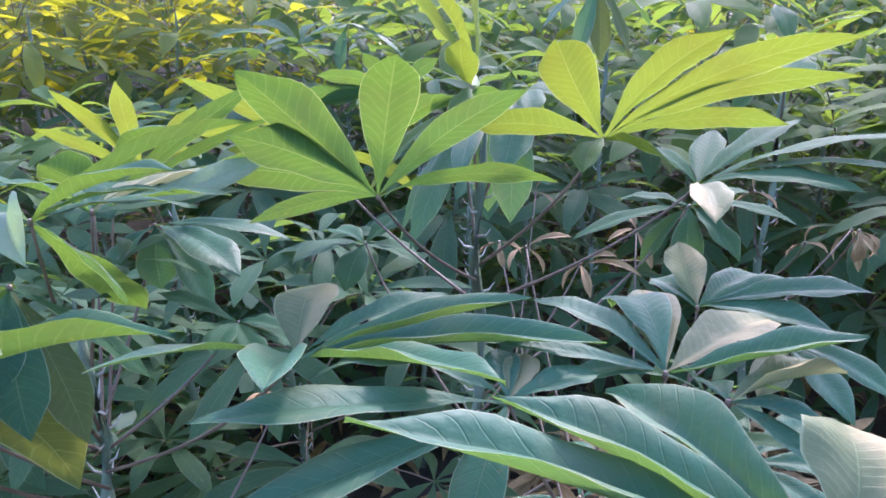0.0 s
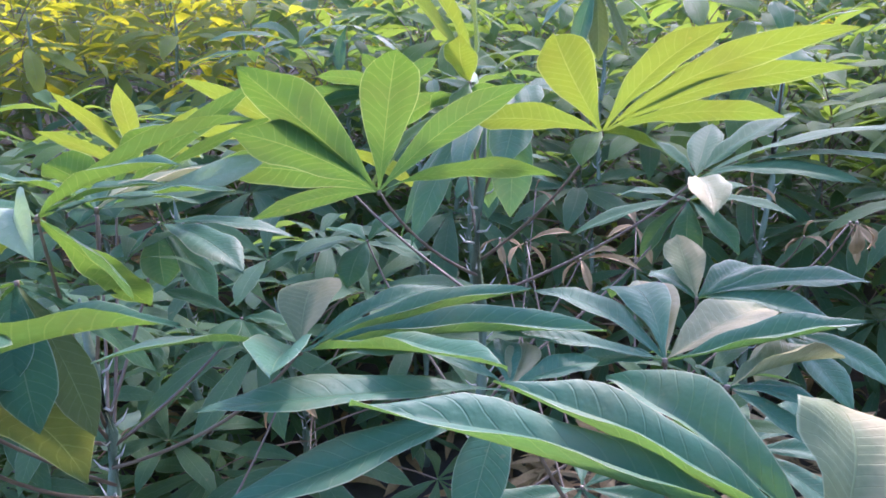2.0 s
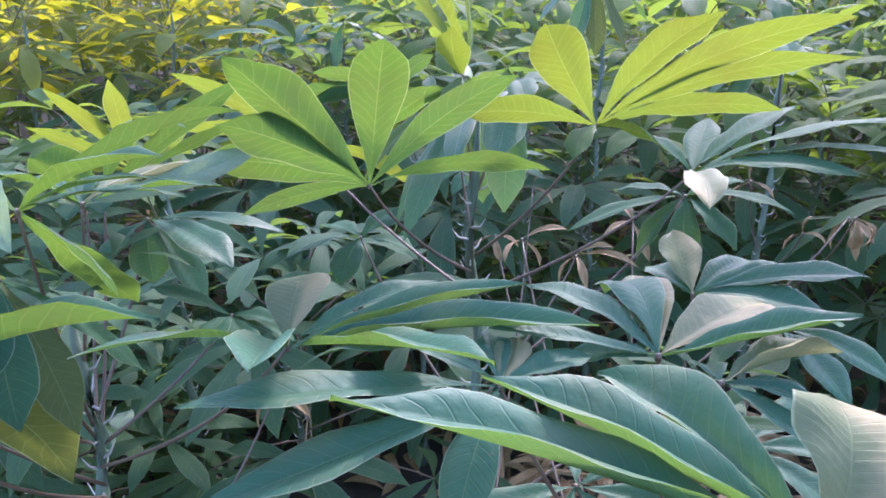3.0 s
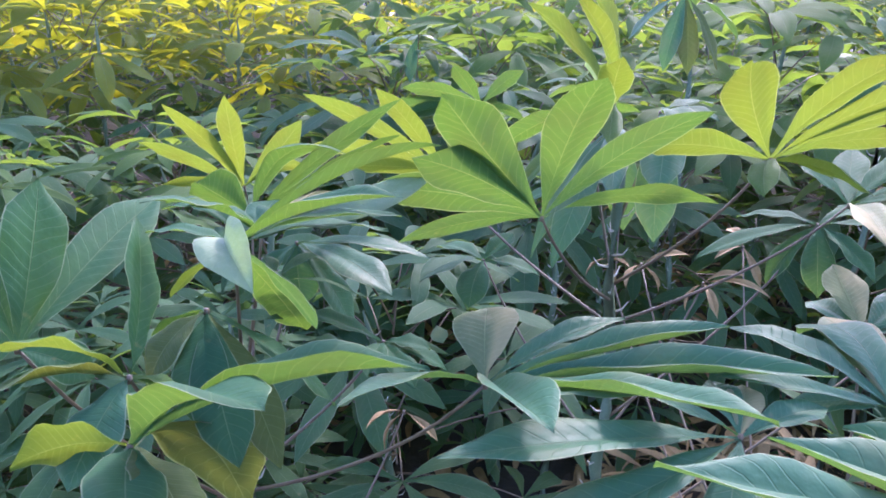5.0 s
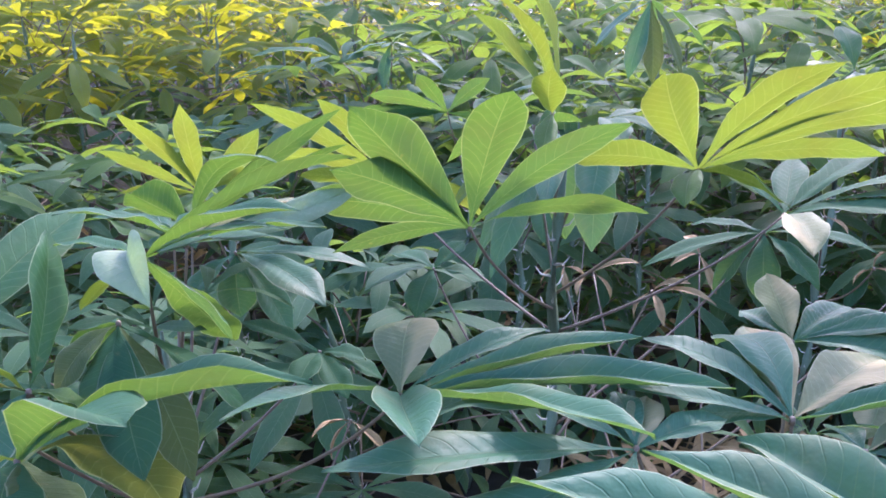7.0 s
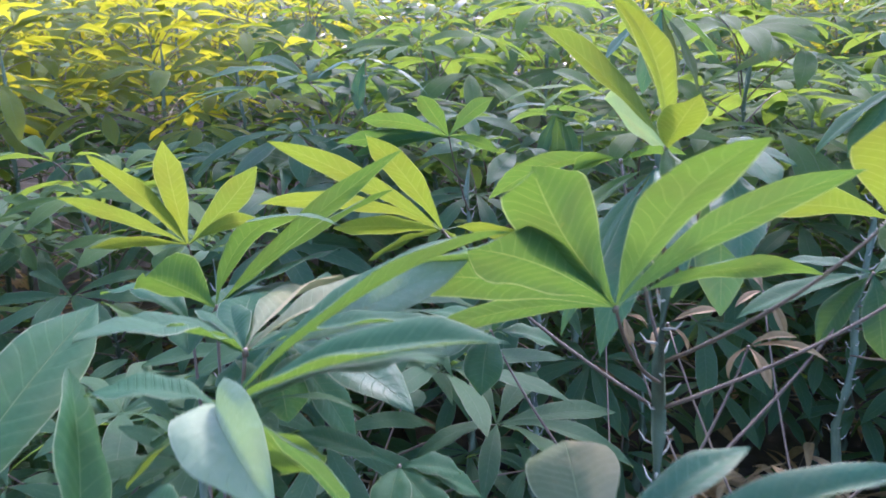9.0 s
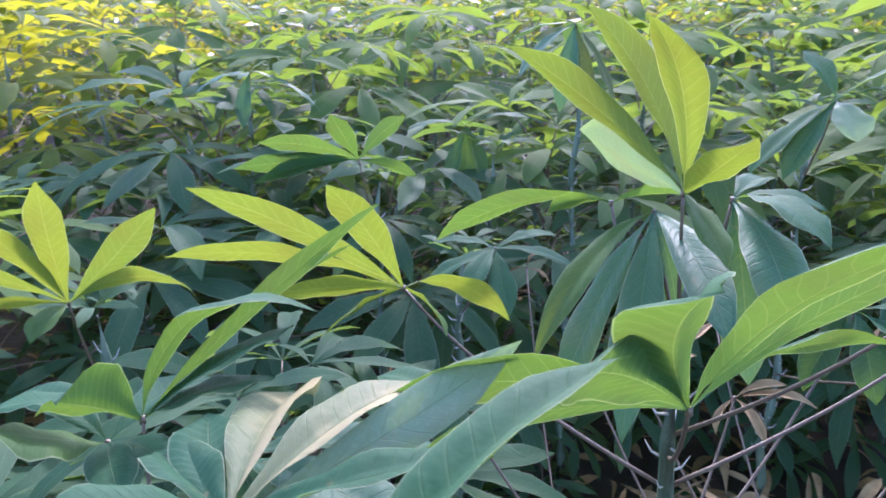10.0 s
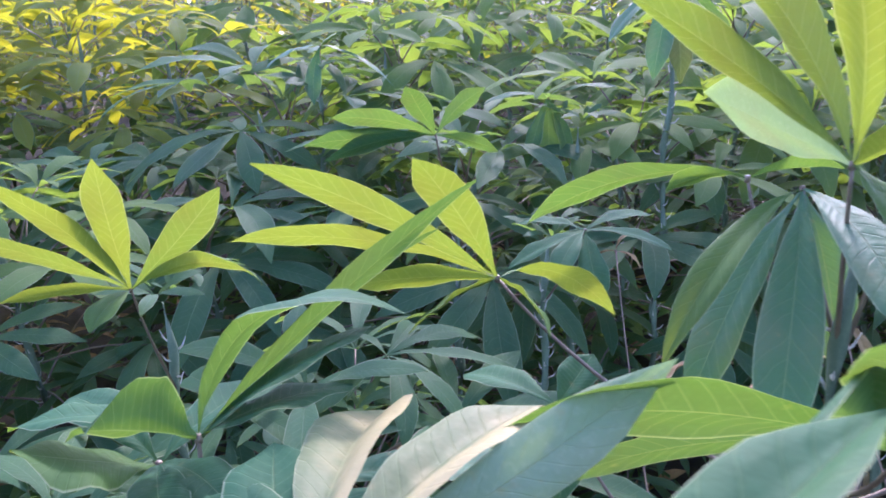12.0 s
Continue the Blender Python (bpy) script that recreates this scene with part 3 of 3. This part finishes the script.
leaf(near_plant, (0.233, 0.568, 0.968), 0.1, (0.0, -0.2, 0.98), [
    (-5.0, -8.0, 0.130, 0.036, 0.08, 0, 22), (-45.0, -18.0, 0.130, 0.036, 0.08, 0, 22), (40.0, -6.0, 0.130, 0.036, 0.08, 0, 22), (-85.0, -30.0, 0.100, 0.034, 0.08, 0, 22),
    (85.0, -10.0, 0.110, 0.034, 0.08, 0, 22)
])
leaf(near_plant, (0.121, 0.62, 0.892), 0.1, (0.0, -0.2, 0.98), [
    (-10.0, -12.0, 0.140, 0.040, 0.08, 0, 22), (-160.0, -10.0, 0.140, 0.040, 0.08, 0, 22), (30.0, -6.0, 0.130, 0.036, 0.08, 0, 22), (-50.0, -30.0, 0.120, 0.038, 0.08, 0, 22),
    (-115.0, -30.0, 0.120, 0.038, 0.08, 0, 22), (85.0, -8.0, 0.110, 0.034, 0.08, 0, 22)
])
leaf(centre_plant, (-0.117, 1.059, 0.96), 0.35, (0.0, 0.0, 1.0), [
    (-122.3, 6.0, 0.138, 0.041, 0.08, 0, 21), (39.9, 28.9, 0.059, 0.041, 0.05, 0, 21), (123.9, -8.6, 0.12, 0.045, 0.08, 0, 21),
    (-5.0, -12.8, 0.077, 0.045, 0.08, 0, 21), (-101.1, -22.9, 0.09, 0.045, 0.08, 0, 21)
])
leaf(side_plant, (-0.21, 0.78, 0.974), 0.35, (0.0, 0.0, 1.0), [
    (174.8, 19.3, 0.087, 0.032, 0.06, 0, 21), (0.2, -24.5, 0.071, 0.032, 0.08, 0, 21), (-94.9, -1.2, 0.068, 0.032, 0.08, 0, 21),
    (-55.8, -15.7, 0.071, 0.032, 0.08, 0, 21), (-5.5, -5.0, 0.048, 0.032, 0.08, 0, 21)
])
leaf(low_plant, (0.058, 1.59, 0.931), 0.35, (0.0, 0.0, 1.0), [
    (-169.7, -20.5, 0.132, 0.045, 0.06, 0, 21), (-91.8, -35.7, 0.131, 0.045, 0.06, 0, 21), (-30.8, -7.4, 0.131, 0.041, 0.08, 0, 21),
    (-127.3, -22.1, 0.117, 0.041, 0.08, 0, 21), (136.3, -6.8, 0.129, 0.041, 0.08, 0, 21), (25.4, -1.4, 0.142, 0.045, 0.08, 0, 21)
])
leaf(tall_plant, (0.572, 1.499, 1.169), 0.3, (0.0, 0.0, 1.0), [
    (-94.6, -36.6, 0.087, 0.068, 0.12, 0, 15, 4), (177.5, -40.7, 0.173, 0.054, 0.06, 0, 21), (-158.8, -46.4, 0.157, 0.05, 0.06, 0, 21),
    (-40.8, 28.7, 0.13, 0.045, 0.08, 0, 21), (-56.6, 11.5, 0.126, 0.045, 0.08, 0, 21), (87.8, 33.2, 0.125, 0.045, 0.08, 0, 21)
])
leaf(rear_plant, (-0.349, 2.461, 1.135), 0.1, (0.0, 0.0, 1.0), [
    (-8.1, 33.3, 0.051, 0.037, 0.05, 0, 10, 4), (-146.3, -23.4, 0.037, 0.037, 0.05, 0, 10, 4), (-5.9, -19.0, 0.06, 0.031, 0.1, 0, 10, 4),
    (-170.3, -20.0, 0.143, 0.045, 0.1, 0, 14), (-5.7, -30.5, 0.195, 0.045, 0.1, 0, 14), (-114.3, -68.3, 0.144, 0.045, 0.08, 0, 14)
])
leaf(dim_plant, (0.116, 2.083, 1.049), 0.3, (0.0, 0.0, 1.0), [
    (179.0, 42.0, 0.038, 0.023, 0.05, 0, 10, 4), (-30.0, 35.5, 0.039, 0.023, 0.05, 0, 10, 4), (174.3, -4.9, 0.133, 0.045, 0.12, 0, 14),
    (-15.8, 3.2, 0.167, 0.045, 0.12, 0, 14), (-147.2, -66.8, 0.149, 0.045, 0.06, 0, 14), (-54.3, -65.9, 0.148, 0.045, 0.06, 0, 14),
    (-99.0, -76.0, 0.154, 0.045, 0.06, 0, 14)
])
leaf(shade_plant, (0.295, 1.92, 1.268), 0.2, (0.0, 0.0, 1.0), [
    (-165.0, -38.0, 0.16, 0.045, 0.08, 0, 16), (-125.0, -62.0, 0.18, 0.048, 0.06, 0, 16), (-85.0, -70.0, 0.18, 0.048, 0.06, 0, 16, 5),
    (-40.0, -60.0, 0.18, 0.046, 0.06, 0, 16, 5), (10.0, -38.0, 0.17, 0.045, 0.1, 0, 16), (75.0, -20.0, 0.15, 0.042, 0.1, 0, 16),
    (140.0, -18.0, 0.15, 0.042, 0.1, 0, 16)
])
leaf(centre_plant, (0.17, 1.049, 0.938), -1, (0.0, 0.0, 1.0), [
    (-19.3, 20.5, 0.052, 0.015, 0.14, 20, 50), (-19.0, -4.3, 0.082, 0.015, 0.14, 20, 50), (-79.5, -28.9, 0.057, 0.015, 0.14, 20, 50),
    (-156.0, -55.4, 0.042, 0.015, 0.14, 20, 50)
])
leaf(near_plant, (0.103, 1.128, 0.933), -1, (0.0, 0.0, 1.0), [
    (-2.2, 14.5, 0.066, 0.015, 0.14, 20, 50), (-124.9, -25.2, 0.049, 0.015, 0.14, 20, 50), (-6.1, -58.9, 0.05, 0.015, 0.14, 20, 50)
])
leaf(centre_plant, (0.543, 1.107, 0.971), -1, (0.0, 0.0, 1.0), [
    (-73.3, -64.5, 0.059, 0.015, 0.14, 20, 50), (155.2, -73.3, 0.05, 0.015, 0.14, 20, 50), (-63.2, -27.0, 0.05, 0.015, 0.14, 20, 50)
])
leaf(side_plant, (-0.209, 0.912, 0.814), -1, (0.0, 0.0, 1.0), [
    (-14.7, -37.0, 0.055, 0.015, 0.14, 20, 50), (-151.8, -62.7, 0.056, 0.015, 0.14, 20, 50), (-140.2, -4.4, 0.054, 0.015, 0.14, 20, 50)
])
leaf(tall_plant, (0.445, 1.217, 0.993), -1, (0.0, 0.0, 1.0), [
    (-177.9, -49.7, 0.046, 0.015, 0.14, 20, 50), (-8.2, -39.3, 0.046, 0.015, 0.14, 20, 50), (-46.4, 76.7, 0.037, 0.015, 0.14, 20, 50)
])
leaf(tall_plant, (0.563, 1.29, 0.887), -1, (0.0, 0.0, 1.0), [
    (179.6, -47.0, 0.041, 0.015, 0.14, 20, 50), (-7.0, -25.5, 0.041, 0.015, 0.14, 20, 50), (-47.9, 66.8, 0.035, 0.015, 0.14, 20, 50)
])
leaf(near_plant, (0.067, 1.201, 0.914), -1, (0.0, 0.0, 1.0), [
    (-166.8, -36.3, 0.042, 0.015, 0.14, 20, 50), (17.4, -34.8, 0.046, 0.015, 0.14, 20, 50), (-75.4, -48.0, 0.045, 0.015, 0.14, 20, 50)
])
leaf(centre_plant, (0.163, 1.755, 0.833), -1, (0.0, 0.0, 1.0), [
    (173.3, -25.8, 0.047, 0.015, 0.14, 20, 50), (-7.2, -38.9, 0.057, 0.015, 0.14, 20, 50), (-26.2, 54.0, 0.044, 0.015, 0.14, 20, 50)
])

leaf(tall_plant, (0.506, 1.012, 1.002), -1, (0.3, -0.8, 0.5), [
    (-110.0, -78.0, 0.04, 0.026, 0.3, 30, 60), (-30.0, -66.0, 0.036, 0.02, 0.34, -20, 55)
])
leaf(near_plant, (0.294, 1.305, 0.9), -1, (0.0, -0.6, 0.8), [
    (120.0, 25.0, 0.045, 0.024, 0.2, 10, 40), (-60.0, -50.0, 0.07, 0.018, 0.14, 20, 50), (-150.0, -10.0, 0.06, 0.014, 0.14, 20, 50)
])


# ---- the field ----
def field_plant(seed, height, leaves, parts, spot=(0, 0), skin=None, top=None, label="leafy green cassava plant with reddish leaf stalks", low=0.30, big=1.0):
    """A whole cassava plant of the field: skin for the lower leaves, top for the upper ones, with the light on them put
    into its colour. parts: every petiole and leaf a mesh of its own.
    """
    rng, skin, top = random.Random(seed), skin or CROWN, top or LIT_TOP
    ob = plant(spot[0], spot[1], height, label, lean=(rng.uniform(-0.05, 0.05), rng.uniform(-0.05, 0.05)))
    whole, upper, rods = bmesh.new(), bmesh.new(), bmesh.new()
    for i in range(leaves):
        f = (i + 0.5) / leaves
        z = height * (low + (0.99 - low) * f)
        turn = i * 137.5 + rng.uniform(-15, 15)
        rise = -12 + 72 * f ** 1.5 + rng.uniform(-10, 10)
        reach = (0.30 - 0.16 * f ** 2) * rng.uniform(0.8, 1.15)
        joint = Vector((0, 0, z))
        hub = joint + way(turn, rise) * reach
        bend = joint.lerp(hub, 0.6) + Vector((0, 0, 0.03))
        line = curve_points(joint, hub, bend, 6)
        droop = -22 + 24 * f + rng.uniform(-14, 10) - (30 * (big - 1) if top is LIT_TOP else 0)
        size = (0.22 - 0.04 * abs(f - 0.7)) * rng.uniform(0.85, 1.15) * big
        if parts:
            bm = bmesh.new()
            tube(bm, line, [0.0024 - 0.0002 * k for k in range(6)], 5)
            stalk = part("petiole", bm, PETIOLE, ob)
            bm = bmesh.new()
            field_leaf(bm, hub, turn, droop, size, rng, rng.choice((5, 6, 7, 7)), 8, 4)
            part("leaf", bm, top if f > (0.42 if top is SUN_TINT else 0.62) else skin, stalk)
        else:
            tube(rods, line, [0.0024 - 0.0002 * k for k in range(6)], 4)
            field_leaf(upper if f > 0.6 else whole, hub, turn, droop, size, rng, rng.choice((5, 6, 7)), 6, 2)
    for i in range(3):                       # the small upright leaves at the tip
        turn, hub = i * 137.5, Vector((0, 0, height - 0.01)) + way(i * 137.5, 70 - 6 * i) * (0.02 + 0.012 * i)
        bm = bmesh.new() if parts else upper
        field_leaf(bm, hub, turn, 48 - 7 * i, 0.055 + 0.017 * i, rng, 5, 6, 2)
        if parts:
            part("tip_leaf", bm, top, ob)
    if parts:
        for i in range(3):                   # stray pale leaflets, added to paint the sun's glints on the foliage
            p = Vector((0, 0, height * rng.uniform(0.84, 0.97))) + way(rng.uniform(0, 360), 10) * rng.uniform(0.12, 0.24)
            bm = bmesh.new()
            leaflet(bm, blade_frame(p, way(rng.uniform(180, 360), rng.uniform(-35, 0)), Vector((0, -0.2, 1)), rng.uniform(-15, 15)), rng.uniform(0.05, 0.07), rng.uniform(0.034, 0.044), 0.08, 14, rng, 8, 4)
            part("leaflet", bm, SILKY_GLINT, ob, "small pale leaflet added as a glint")
        whole.free(), upper.free(), rods.free()
    else:
        part("petiole", rods, PETIOLE, ob)
        part("crown", whole, skin, ob)
        part("upper_crown", upper, top, ob)
    return ob


def spots(x0, x1, y0, y1, gap, seed):
    """Planting places in rough rows."""
    rng = random.Random(seed)
    y = y0
    while y < y1:
        x = x0 + rng.uniform(0, gap)
        while x < x1:
            yield x + rng.uniform(-0.16, 0.16) * gap, y + rng.uniform(-0.2, 0.2) * gap
            x += gap
        y += gap


def outer_field(model, places, rng):
    """The rest of the field, far out and behind: one mesh of many crowns, after a model plant."""
    points, faces, marks, uvs = [], [], [], []
    for ob in model.children:
        me = ob.data
        marks.append((np.array([v.co for v in me.vertices]), [tuple(p.vertices) for p in me.polygons], {"stem": 0, "stipule": 0, "petiole": 1, "upper_crown": 3}.get(ob.name.split(".")[0], 2),
                      [tuple(d.uv) for d in me.uv_layers["leaf"].data] if "leaf" in me.uv_layers else [(0, 0)] * len(me.loops)))
    slots, total = [], 0
    for x, y in places:
        turn, size = rng.uniform(0, math.tau), rng.uniform(0.94, 1.15)
        spin = np.array(((math.cos(turn), -math.sin(turn), 0), (math.sin(turn), math.cos(turn), 0), (0, 0, 1))) * size
        for co, polys, slot, uv in marks:
            points.append(co @ spin.T + (x, y, 0))
            faces.extend(tuple(i + total for i in p) for p in polys)
            slots.extend([slot] * len(polys))
            uvs.extend(uv)
            total += len(co)
    me = bpy.data.meshes.new("cassava_field")
    me.from_pydata(np.concatenate(points).tolist(), [], faces)
    me.uv_layers.new(name="leaf").data.foreach_set("uv", np.array(uvs, dtype=np.float32).ravel())
    for m in (STEM, PETIOLE, CROWN, LIT_TOP):
        me.materials.append(m)
    me.polygons.foreach_set("material_index", slots)
    me.polygons.foreach_set("use_smooth", [True] * len(faces))
    tagged(new("cassava_field", me), "dense green cassava field that goes on all round", "field", kind="stuff")


def sow():
    rng = random.Random(11)
    near = [field_plant(100 + k, h, n, True, s, big=1.28 if h > 1 else 1.0) for k, (h, n, s) in enumerate((
        (0.84, 26, (-0.95, 2.05)), (1.16, 23, (0.66, 2.40)), (1.10, 23, (-0.15, 2.75)), (1.12, 23, (1.25, 1.85)), (0.80, 26, (-1.40, 1.75))))]
    # lower plants that fill the space under and between the near ones
    low = [field_plant(200 + k, h, n, True, s, CROWN, CROWN) for k, (h, n, s) in enumerate((
        (0.72, 22, (-0.30, 1.45)), (0.60, 22, (-0.72, 1.30)), (0.56, 20, (-1.85, 2.55))))]
    for x, y in ((-0.78, 1.12), (-0.62, 0.72), (-0.95, 1.5), (0.22, 2.2), (-0.62, 1.85), (-1.12, 1.42), (-0.15, 2.2), (0.9, 2.2), (-1.5, 1.5), (-1.35, 1.15)):
        copy_thing(rng.choice(low), pose(x, y, 0, 0, 0, rng.uniform(0, 360)) @ Matrix.Scale(rng.uniform(0.70, 0.92) * (0.82 if y < 1.2 else 1.0), 4))
    # far left plants, their upper leaves coloured as if the sun lit them
    sunny = [field_plant(150 + k, h, n, True, s, CROWN, SUN_TINT, "yellow-green cassava plant with sunlight painted into its young leaves", 0.5, 1.25) for k, (h, n, s) in enumerate((
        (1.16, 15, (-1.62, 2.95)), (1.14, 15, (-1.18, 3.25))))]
    taken = [(p.location.x, p.location.y) for p in near + sunny]
    for x, y in spots(-3.2, 3.4, 2.2, 4.8, 0.50, 3):
        if abs(x) > 0.75 * y + 0.6 or any(math.hypot(x - a, y - b) < 0.34 for a, b in taken):
            continue
        if y < 2.85 and x < 0.3:             # shorter plants between the rows
            copy_thing(rng.choice(low), pose(x, y, 0, rng.uniform(-4, 4), rng.uniform(-4, 4), rng.uniform(0, 360)) @ Matrix.Scale(rng.uniform(1.2, 1.4), 4))
            continue
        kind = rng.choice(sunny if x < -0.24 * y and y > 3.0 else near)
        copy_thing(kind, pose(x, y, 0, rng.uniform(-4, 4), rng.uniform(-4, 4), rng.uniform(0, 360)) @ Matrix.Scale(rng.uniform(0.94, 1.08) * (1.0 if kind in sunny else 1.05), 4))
    far = [field_plant(300 + k, 1.15, 22, False, s) for k, s in enumerate(((-0.4, 5.05), (0.1, 5.0), (2.3, 4.9)))]
    # farther plants with the same painted sunlight on all leaves
    glad = [field_plant(350 + k, 1.18, 16, False, s, SUN_TINT, SUN_TINT, "yellow-green cassava plant with sunlight painted into its young leaves", 0.66) for k, s in enumerate(((-2.2, 5.0), (-3.2, 5.1)))]
    # the field goes on beside and behind
    for x, y in ((1.05, 0.45), (-1.2, 0.15), (-1.15, 0.75), (1.4, 1.05), (-1.7, 0.6), (1.75, 0.4)):
        copy_thing(rng.choice(far), pose(x, y, 0, 0, 0, rng.uniform(0, 360)) @ Matrix.Scale(0.95, 4))
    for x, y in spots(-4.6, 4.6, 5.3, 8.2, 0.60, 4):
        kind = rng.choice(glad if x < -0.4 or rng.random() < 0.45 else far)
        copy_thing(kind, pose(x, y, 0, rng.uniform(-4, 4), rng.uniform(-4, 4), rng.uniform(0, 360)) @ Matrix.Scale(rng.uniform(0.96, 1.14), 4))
    stand = [(o.location.x, o.location.y) for o in scene.objects if o.name.startswith("cassava_plant")]
    rest = [p for p in spots(-9, 9, -5, 12, 0.60, 8) if min(math.hypot(p[0] - a, p[1] - b) for a, b in stand) > 0.40
            and not -2.5 < p[1] < 0.1 and not (-0.65 < p[0] < 0.5 and 0 < p[1] < 0.8) and not (0 < p[1] < 2.2 and abs(p[0]) < 0.62 * p[1] + 0.55)]
    outer_field(far[0], rest, rng)


sow()
